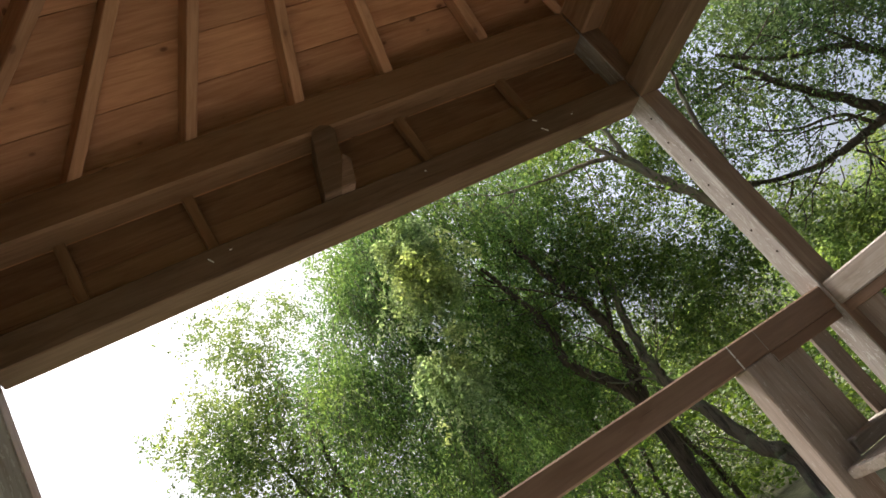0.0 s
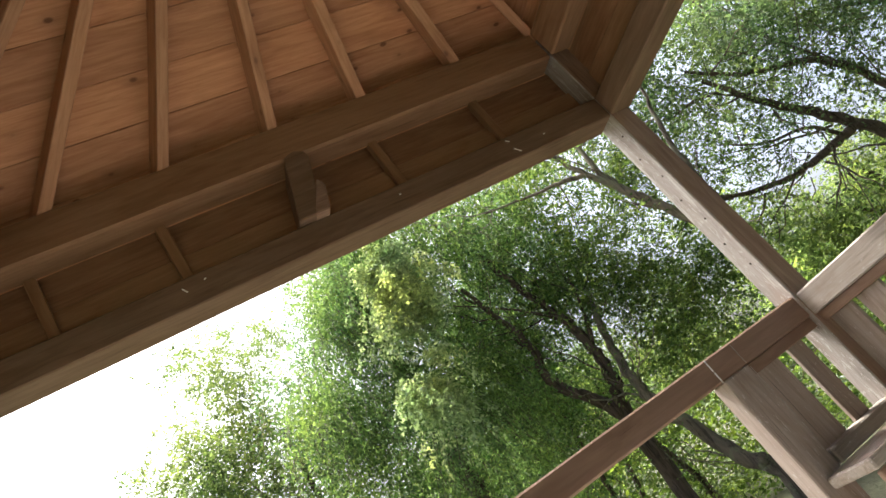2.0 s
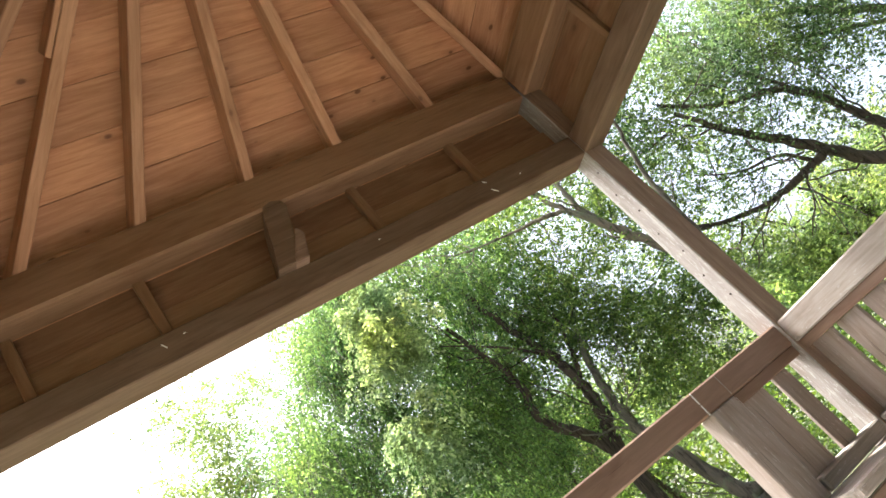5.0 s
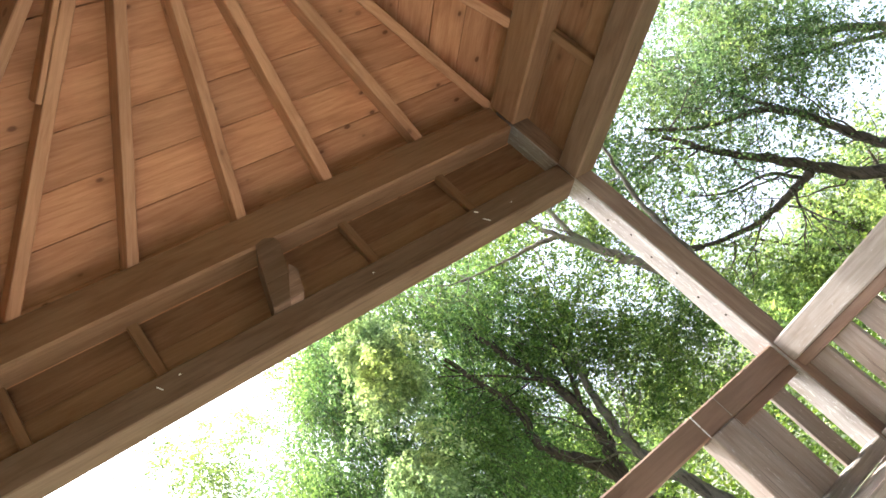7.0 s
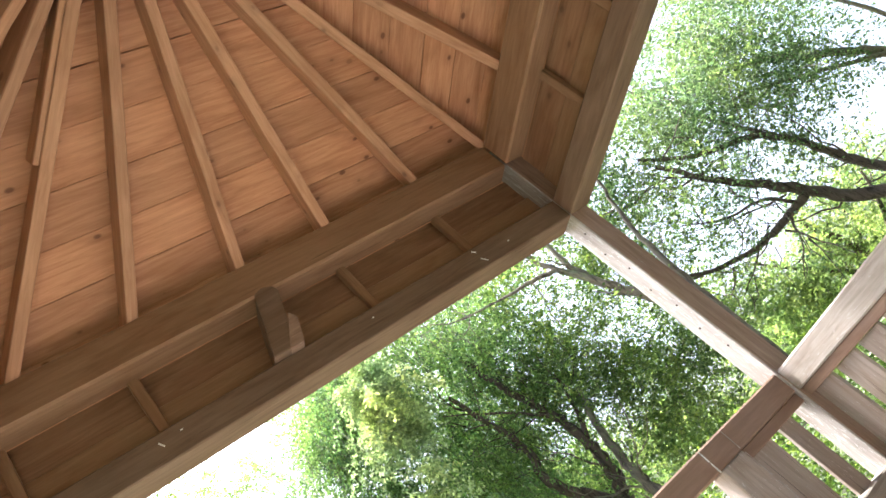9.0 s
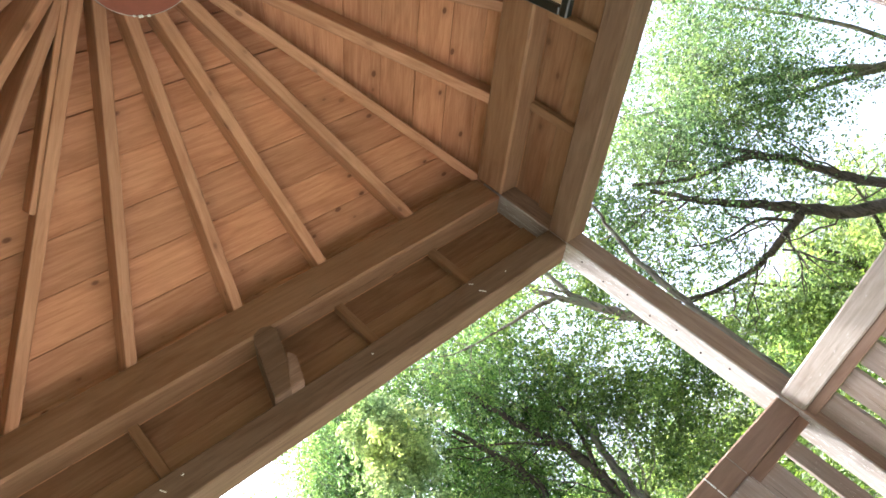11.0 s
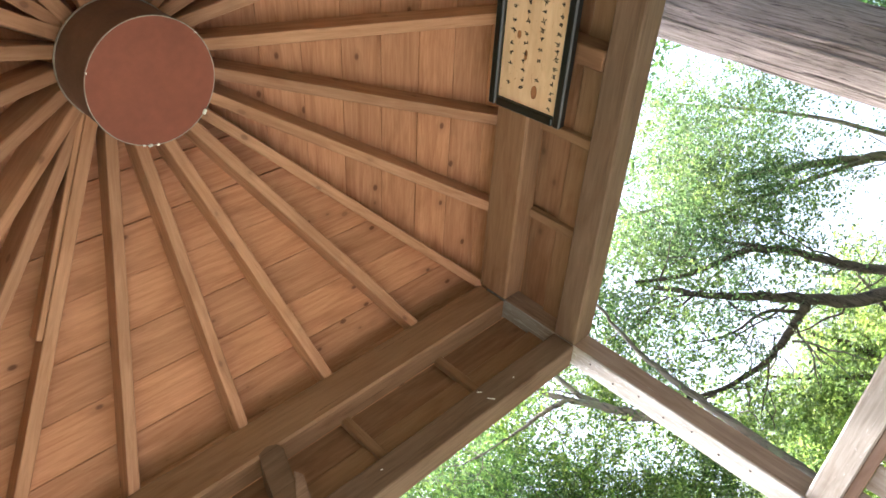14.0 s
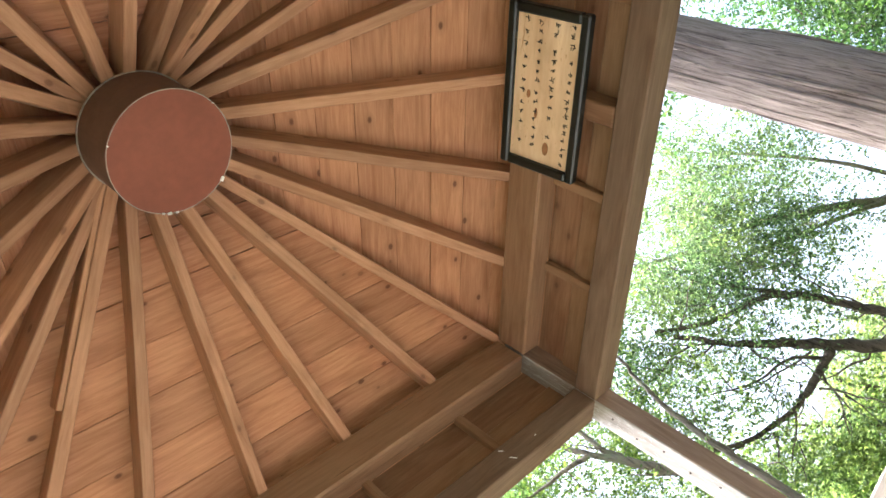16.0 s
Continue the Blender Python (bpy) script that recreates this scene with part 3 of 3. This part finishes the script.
def limb_tube(line, r0, r1, sides=9):
    """A gnarled limb along a line: it wavers a little and tapers."""
    n = len(line)
    w = np.random.normal(size=(n, 3)) * r0 * 0.12
    w[0] = w[-1] = 0
    return tube(line + w, np.linspace(r0, r1, n), sides, 0.08)


def side_branches(line, r, count, length, hang):
    """Forking shoots along a limb, each a thin wavering line with a few twigs of its own."""
    lines = []
    for _ in range(count):
        k = np.random.randint(len(line) // 4, len(line) - 1)
        d = line[k + 1] - line[k]
        d = d / np.linalg.norm(d) + np.random.normal(size=3) * 0.75
        d[2] -= hang
        ln = length * np.random.uniform(0.4, 1.2)
        b = bend(line[k], line[k] + d / np.linalg.norm(d) * ln, 0.06, 7, 0.2)
        lines.append((b, min(0.014, r * np.random.uniform(0.18, 0.36))))
        for _ in range(2):
            q = np.random.randint(2, 6)
            e = np.random.normal(size=3) * 0.6 + d / np.linalg.norm(d)
            e[2] -= hang
            lines.append((bend(b[q], b[q] + e / np.linalg.norm(e) * ln * np.random.uniform(0.3, 0.6), 0.05, 5, 0.25), min(0.007, r * 0.14)))
    return lines


def sprays(boughs, per_bough, leaves, length, hang, spread):
    """Leafy sprays round the bough centres: each a curved, hanging stem with leaves set out in pairs that shorten to its tip.
    Gives the leaf places and the stems."""
    k = len(boughs)
    n = k * per_bough
    st = np.repeat(boughs, per_bough, 0) + np.random.normal(size=(n, 3)) * spread
    out = np.random.normal(size=(n, 3))
    out[:, 2] *= 0.4
    out /= np.linalg.norm(out, axis=1)[:, None]
    # sprays of one bough lean the same way
    lean = np.repeat(np.random.normal(size=(k, 3)) * (0.8, 0.8, 0.2), per_bough, 0)
    out = out * 0.7 + lean * 0.6
    ln = length * np.random.uniform(0.5, 1.3, n)
    u = np.random.uniform(0, 1, (n, leaves)) ** 0.85
    fall = np.array((0, 0, -1.0)) * hang
    stem = lambda u: st[:, None] + (out[:, None] * u[..., None] + fall * u[..., None] ** 1.7) * ln[:, None, None]
    side = np.cross(out, np.random.normal(size=(n, 3)) * 0.4 + np.array((0, 0, 1.0)))
    side /= np.linalg.norm(side, axis=1)[:, None] + 1e-9
    off = (np.random.uniform(-1, 1, (n, leaves)) * (1.1 - u))[..., None] * ln[:, None, None] * 0.33
    pos = stem(u) + side[:, None] * off + np.random.normal(size=(n, leaves, 3)) * length * 0.045
    pos[..., 2] -= off[..., 0] ** 2 * 0.6
    stems = stem(np.tile(np.linspace(-0.15, 0.9, 4), (n, 1)))
    return pos.reshape(-1, 3), stems


def crown_centres(regions, count, masses, loose=0.26):
    """Bough centres gathered into leaf masses with gaps between them, inside egg-shaped parts of a crown:
    azimuth, elevation and distance with their half widths, and a weight."""
    w = np.array([r[6] for r in regions], float)
    pick = np.random.choice(len(regions), masses, p=w / w.sum())
    g = np.random.normal(size=(masses, 3))
    g *= (np.random.uniform(0, 1, (masses, 1)) ** 0.42) / np.linalg.norm(g, axis=1)[:, None]
    heart = np.array([at(regions[i][0] + v[0] * regions[i][3], regions[i][1] + v[1] * regions[i][4], regions[i][2] + v[2] * regions[i][5]) for i, v in zip(pick, g)])
    share = np.random.uniform(0.3, 1.7, masses)
    return heart[np.random.choice(masses, count, p=share / share.sum())] + np.random.normal(size=(count, 3)) * loose * np.array((1, 1, 0.75))


def tree(label, base, trunk, limbs, regions, boughs, mat_bark, mat_leaf, size=0.032, per_bough=9, leaves=26, length=0.42, hang=0.7, spread=0.2,
         girth=0.1, tip=0.4, shoots=7, reach=1.0, flat=0.35, mat_trunk=None, gather=6.0, loose=0.26):
    """A tree with a tapered trunk, told limbs (places and radius), shoots, and a crown of leafy sprays."""
    base = np.array(base)
    t = thing("tree", label, "tree", "trees round the pavilion", m=pose(*base))
    line = spline([base + (0, 0, -0.2)] + [np.array(p) for p in trunk]) - base
    part("trunk", tube_mesh("trunk", [limb_tube(line, girth, girth * tip, 14)], mat_trunk or mat_bark), mat_bark, t)
    shoot = side_branches(line, girth * 0.5, shoots, reach, 0.1)
    for pts, r in limbs:
        ln = spline(pts) - base
        part("limb", tube_mesh("limb", [limb_tube(ln, r, r * 0.3)], mat_bark), mat_bark, t)
        shoot += side_branches(ln, r, shoots, reach, 0.15)
    centres = crown_centres(regions, boughs, max(4, int(boughs / gather)), loose)
    pos, stems = sprays(centres, per_bough, leaves, length, hang, spread)
    fine = [tube(ln, np.linspace(r, max(0.003, r * 0.25), len(ln)), 5) for ln, r in shoot]
    fine += [tube(ln - base, (0.0045, 0.0035, 0.0025, 0.0015), 3) for ln in stems[::2]]
    part("fine_branching", tube_mesh("fine_branching", fine, mat_bark), mat_bark, t)["kind"] = "stuff"
    # a few leaves along the shoots
    extra = [ln[np.random.randint(2, len(ln), 16)] + np.random.normal(size=(16, 3)) * 0.06 for ln, r in shoot]
    pos = np.concatenate([pos - base] + extra)
    part("crown", leaf_mesh("crown", pos[pos[:, 2] > 0.15], size, mat_leaf, 0.25 + 0.45 * hang, flat), mat_leaf, t)["kind"] = "stuff"
    return t


GROUND = -0.33


def foot(az, d):
    p = at(az, 0, d)
    return (p[0], p[1], GROUND)


def path(*steps):
    return [at(*q) for q in steps]


# tall cedar close to the pavilion: bare trunk, crown above the roof
cedar = thing("tree", "tall cedar with a bare, grey-brown furrowed trunk", "tree", "trees round the pavilion", m=pose(*foot(16.7, 4.9)))
line = bend((0, 0, -0.2), (-0.033, 0.105, 9.0), 0, 40, 0.02)
girths = np.linspace(0.295, 0.185, 40) * (1 + 0.02 * np.sin(np.arange(40) * 1.7))
part("trunk", tube_mesh("trunk", [tube(line, girths, 30, 0.022)], M_CEDAR), M_CEDAR, cedar)
for i in range(70):
    # loose strips of bark that stand a little off the trunk
    j = np.random.randint(4, 24)
    n = np.random.randint(4, 9)
    ang = np.random.uniform(0, 2 * np.pi)
    seg = line[j:j + n] + np.array((math.cos(ang), math.sin(ang), 0)) * (girths[j:j + n, None] * 0.985) + np.random.normal(size=(n, 3)) * 0.004
    w = np.sin(np.linspace(0.15, np.pi - 0.15, n)) * np.random.uniform(0.010, 0.02)
    part("bark_strip", tube_mesh("bark_strip", [tube(seg, w, 5, 0.2)], M_CEDAR), M_CEDAR, cedar)
tops = np.array([(r * math.cos(t), r * math.sin(t), z - 0.15 * r) for z, u, t in zip(np.random.uniform(4.9, 8.9, 420), np.random.uniform(0.2, 1, 420), np.random.uniform(0, 6.28, 420)) for r in ((9.4 - z) * 0.62 * u,)])
pos, _ = sprays(tops, 6, 24, 0.5, 0.6, 0.2)
part("crown", leaf_mesh("crown", pos, 0.07, M_LEAF_DARK), M_LEAF_DARK, cedar, "dark needle-like foliage")["kind"] = "stuff"

# wide tree whose dark limbs reach across the open sky
tree("spreading tree with dark crooked limbs and airy light leaves", foot(25.5, 8.2), path((26.5, -2, 8.2), (28.5, 3, 8.1), (30.4, 7, 8.0), (30.9, 9.7, 7.9), (32.4, 13.8, 7.7), (35.7, 16.4, 7.5), (39, 20, 7.3)),
     [(path((28.2, 2.2, 8.1), (32.3, 6.2, 8.0), (34.3, 9.5, 7.9), (35.6, 12.3, 7.7), (37.1, 14.9, 7.5), (38.6, 18.6, 7.3)), 0.078),
      (path((34.0, 8.9, 7.9), (35.6, 8.9, 7.8), (37.6, 9.0, 7.6), (39.5, 9.3, 7.5), (42.6, 10.6, 7.3), (46, 13.6, 7.2)), 0.052),
      (path((35.0, 9.0, 7.8), (36.2, 11.0, 7.6), (38.8, 12.2, 7.4), (41.2, 14.4, 7.3)), 0.022),
      (path((31.2, 10.6, 7.9), (33.0, 16.5, 8.0), (34.2, 20.5, 8.1), (35.2, 26, 8.2)), 0.026)],
     [(34, 22, 7.6, 8, 7, 1.3, 1.2), (39, 17, 7.4, 5, 6, 1.2, 0.75), (29, 17, 8.4, 6, 6, 1.2, 0.5), (43, 24, 7.4, 6, 6, 1.2, 0.8), (34, 12, 8.2, 7, 4, 1.0, 0.3)],
     300, M_BARK, M_LEAF_LIGHT, 0.044, 7, 21, 0.42, 0.75, 0.12, 0.07, 0.25, 7, 1.1)
tree("slender tree with pale mossy limbs and few leaves", foot(20.5, 9.6), path((20.6, 0, 9.6), (21.5, 6, 9.5), (23.3, 10.0, 9.3), (24.9, 12.6, 9.1), (27.8, 16.9, 8.9), (31.1, 19.5, 8.7), (35, 23.5, 8.5)),
     [(path((23.0, 9.6, 9.3), (25.8, 12.4, 9.0), (28.6, 15.0, 8.8), (31.6, 17.2, 8.6), (36, 20.5, 8.4)), 0.032),
      (path((21.2, 5, 9.5), (22, 14, 9.7), (23.5, 20, 9.9), (26, 27, 10)), 0.035)],
     [(27, 23, 9.0, 8, 7, 1.2, 1.5), (25, 17, 9.6, 6, 6, 1.0, 0.6), (37, 22, 8.6, 5, 6, 1.0, 0.5)],
     215, M_PALE, M_LEAF_LIGHT, 0.044, 7, 20, 0.42, 0.7, 0.12, 0.08, 0.3, 6, gather=4, loose=0.34)
tree("low bushy tree with bright sunlit leaves", foot(35, 9.8), path((35, 0, 9.8), (35.3, 4, 9.8), (36, 8, 9.7)),
     [(path((35.1, 1, 9.8), (38, 5, 9.6), (40.5, 9, 9.5)), 0.04), (path((35, 1, 9.8), (32, 5, 9.9), (30.5, 8, 9.9)), 0.04)],
     [(37, 5.5, 9.6, 5.5, 4.0, 0.8, 1.2), (43, 6.5, 9.4, 5, 4.5, 0.8, 1.0), (31, 4, 10, 5, 3, 0.9, 0.8)],
     130, M_BARK, M_LEAF_BRIGHT, 0.055, 8, 20, 0.36, 0.3, 0.13, 0.07, 0.5, 5, 0.6, 0.6)
# trunk that hides behind the corner post
tree("leafy tree with a mossy trunk and pale forking limbs", foot(44.5, 6.3), path((44.5, -2, 6.3), (44.5, 2.8, 6.3), (44.3, 10.8, 6.25), (43.9, 15.4, 6.2), (43.0, 19.4, 6.15), (41.5, 23.5, 6.1)),
     [(path((45.2, 6, 6.25), (46.2, 11, 6.2), (47.9, 14.9, 6.15), (49.2, 17.7, 6.1), (50.3, 20.1, 6.1), (51.3, 23.5, 6.1)), 0.055),
      (path((48.6, 16.4, 6.15), (49.2, 19, 6.15), (49.1, 22, 6.2), (49.4, 26, 6.2)), 0.035),
      (path((50.1, 19.6, 6.1), (52.2, 20.5, 6.1), (54.6, 21.2, 6.1), (58.6, 22.5, 6.1)), 0.026)],
     [(50.5, 8, 7.2, 4.5, 6, 0.9, 1.3), (55, 16.5, 7.6, 5.5, 5, 0.7, 1.1), (49, 25, 6.9, 6, 4, 0.6, 0.7), (47, 14, 7.6, 5, 6, 0.7, 0.8)],
     290, M_PALE, M_LEAF, 0.040, 7, 22, 0.34, 0.55, 0.10, 0.055, 0.2, 5, 0.7, mat_trunk=M_MOSSY)
tree("dense dark tree with a forked trunk and drooping sprays", foot(60.3, 7.4), path((60.3, -3, 7.4), (60.1, 2, 7.4), (59.9, 4.3, 7.4), (58.9, 6.8, 7.35), (58.6, 9.5, 7.3), (59.0, 12.1, 7.25), (59.9, 15, 7.2), (61, 20, 7.1)),
     [(path((60.0, 3.6, 7.4), (61.0, 5.9, 7.35), (62.9, 9.2, 7.3), (62.4, 11.6, 7.25), (62.8, 14.5, 7.2), (64, 19, 7.1)), 0.07),
      (path((58.7, 9, 7.3), (57.4, 11.6, 7.2), (56.6, 14.5, 7.1)), 0.03),
      (path((59.1, 12.4, 7.2), (62, 15.5, 7.0), (65.5, 18.4, 6.9)), 0.018)],
     [(66, 21, 7.6, 6, 8, 0.7, 1.5), (65, 13, 8.3, 5.5, 6, 0.7, 1.1), (57, 24, 7.4, 6, 5, 0.9, 0.9), (59, 18, 8.3, 5, 4, 0.6, 0.7), (68, 6, 8.2, 4.5, 5, 0.7, 0.8)],
     430, M_BARK, M_LEAF_DEEP, 0.039, 8, 26, 0.42, 1.15, 0.10, 0.095, 0.3, 5, 0.7)
tree("leaning tree with a mossy trunk", foot(54.0, 6.9), path((54.2, -5, 6.9), (55.3, -3.7, 6.9), (57.0, 0.9, 6.95), (57.8, 4.1, 7.0), (57.7, 7.5, 7.1), (56.5, 12, 7.2)), [],
     [(55, 12, 7.4, 3.5, 4, 0.6, 1.0)], 50, M_MOSSY, M_LEAF, 0.032, girth=0.085, tip=0.4)
for az, d, lean in ((64.6, 8.6, -1.0), (62.8, 9.2, -1.6), (58.6, 8.8, 1.6)):
    tree("thin dark sapling with few leaves", foot(az, d), path((az, -3, d), (az + lean * 0.6, 2, d), (az + lean, 7, d)), [],
         [(az + lean, 8, d, 2.2, 3, 0.4, 1.0)], 18, M_BARK, M_LEAF, 0.035, girth=0.045, shoots=4, reach=0.5)
# curtain of hanging foliage, its outer sprays coloured paler to stand for sunlight
curtain = tree("tree with long hanging sprays like a green curtain", foot(72.5, 7.4), path((72.5, 0, 7.4), (72.3, 10, 7.4), (72, 18, 7.4), (71.8, 27, 7.3)), [],
     [(72, 24, 7.2, 5.5, 8, 0.7, 1.5), (73, 12, 7.2, 6, 8, 0.7, 1.5), (68, 27, 7.0, 4, 4, 0.6, 0.6), (77, 20, 7.4, 3, 7, 0.6, 0.6)],
     330, M_BARK, M_LEAF_DEEP, 0.037, 9, 32, 0.5, 1.6, 0.08, 0.12, 0.4, 4, 0.6)
# outer sprays whose pale leaf colour carries painted sunlight
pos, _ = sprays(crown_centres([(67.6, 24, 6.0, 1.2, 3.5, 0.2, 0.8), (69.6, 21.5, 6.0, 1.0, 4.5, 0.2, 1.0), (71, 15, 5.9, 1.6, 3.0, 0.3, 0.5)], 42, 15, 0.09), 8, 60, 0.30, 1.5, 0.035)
part("crown", leaf_mesh("crown", pos - np.array(curtain.location), 0.042, M_LEAF_PALE, 0.8, 0.4), M_LEAF_PALE, curtain, "hanging sprays with sunlight painted into their pale leaves")["kind"] = "stuff"
tree("light green tree against the open sky", foot(82.5, 9.6), path((82.5, 0, 9.6), (82.3, 9, 9.6), (82, 18, 9.6)), [(path((82.4, 6, 9.6), (84.5, 11, 9.5), (86, 16, 9.4)), 0.04), (path((82.4, 8, 9.6), (80.5, 14, 9.6), (79.5, 19, 9.6)), 0.04)],
     [(82, 20, 9.6, 5, 8, 0.9, 1.3), (87, 16, 9.4, 3.5, 6, 0.8, 0.9), (80, 10, 9.6, 5, 7, 0.9, 0.8)],
     270, M_BARK, M_LEAF_BRIGHT, 0.050, 8, 24, 0.42, 0.8, 0.14, 0.10, 0.25, 4, 0.7, gather=3.5, loose=0.3)
tree("dark-leaved tree beside the cedar", foot(9.5, 8.8), path((9.5, 0, 8.8), (9.8, 12, 8.8), (10.5, 26, 8.8)), [(path((9.7, 8, 8.8), (12, 14, 8.7), (14, 18, 8.6)), 0.05)],
     [(11.5, 19, 8.7, 3.2, 7, 0.8, 1.2), (8, 14, 8.8, 4, 8, 0.9, 0.8)], 170, M_BARK, M_LEAF_DARK, 0.05, 9, 22, 0.5, 0.9, 0.22, 0.12, 0.4, 7)
for az, d, top, mt in ((2, 15, 20, M_LEAF), (12, 15, 10, M_LEAF_LIGHT), (23, 16, 8, M_LEAF_LIGHT), (33, 15, 9, M_LEAF_BRIGHT), (42, 14, 7, M_LEAF), (51, 13, 9, M_LEAF_BRIGHT), (59, 13, 8, M_LEAF_BRIGHT), (66, 12.5, 12, M_LEAF), (73, 13, 12, M_LEAF)):
    tree("broad-leaved tree in the wood behind", foot(az, d), path((az, 0, d), (az + 0.5, top * 0.5, d), (az + 0.2, top * 0.9, d)), [],
         [(az, top * 0.5, d, 5, top * 0.55, 1.3, 1.0)], 75, M_BARK, mt, 0.08, 9, 22, 0.7, 0.6, 0.25, 0.15, 0.4, 6, 1.2, 0.5)
# unseen trees added to block light from the south and west of the pavilion
for az, d, top in ((165, 10, 34), (190, 9.5, 38), (214, 10, 36), (238, 9.5, 38), (262, 10, 36), (287, 9.5, 36), (312, 10, 34), (338, 11, 30)):
    tree("unseen leafy tree added to darken the light from south and west", foot(az, d), path((az, 0, d), (az + 0.5, top * 0.5, d), (az + 0.2, top * 0.9, d)), [],
         [(az, top * 0.5, d, 11, top * 0.55, 1.6, 1.0)], 120, M_BARK, M_LEAF_DARK, 0.16, 8, 20, 1.0, 0.6, 0.4, 0.2, 0.4, 6, 1.5, 0.5)
# undergrowth beyond the railing
az = np.radians(np.random.uniform(-5, 92, 110000)); ds = np.random.uniform(8.5, 14, 110000)
low = np.stack([SEAT[0] + ds * np.cos(az), SEAT[1] + ds * np.sin(az), -0.3 + np.random.uniform(0, 1, 110000) ** 1.6 * 1.5], 1)
under = part("undergrowth", leaf_mesh("undergrowth", low, 0.075, M_GRASS), M_GRASS, None, "bright green undergrowth below the trees")
tagged(under, category="shrubs", kind="stuff")
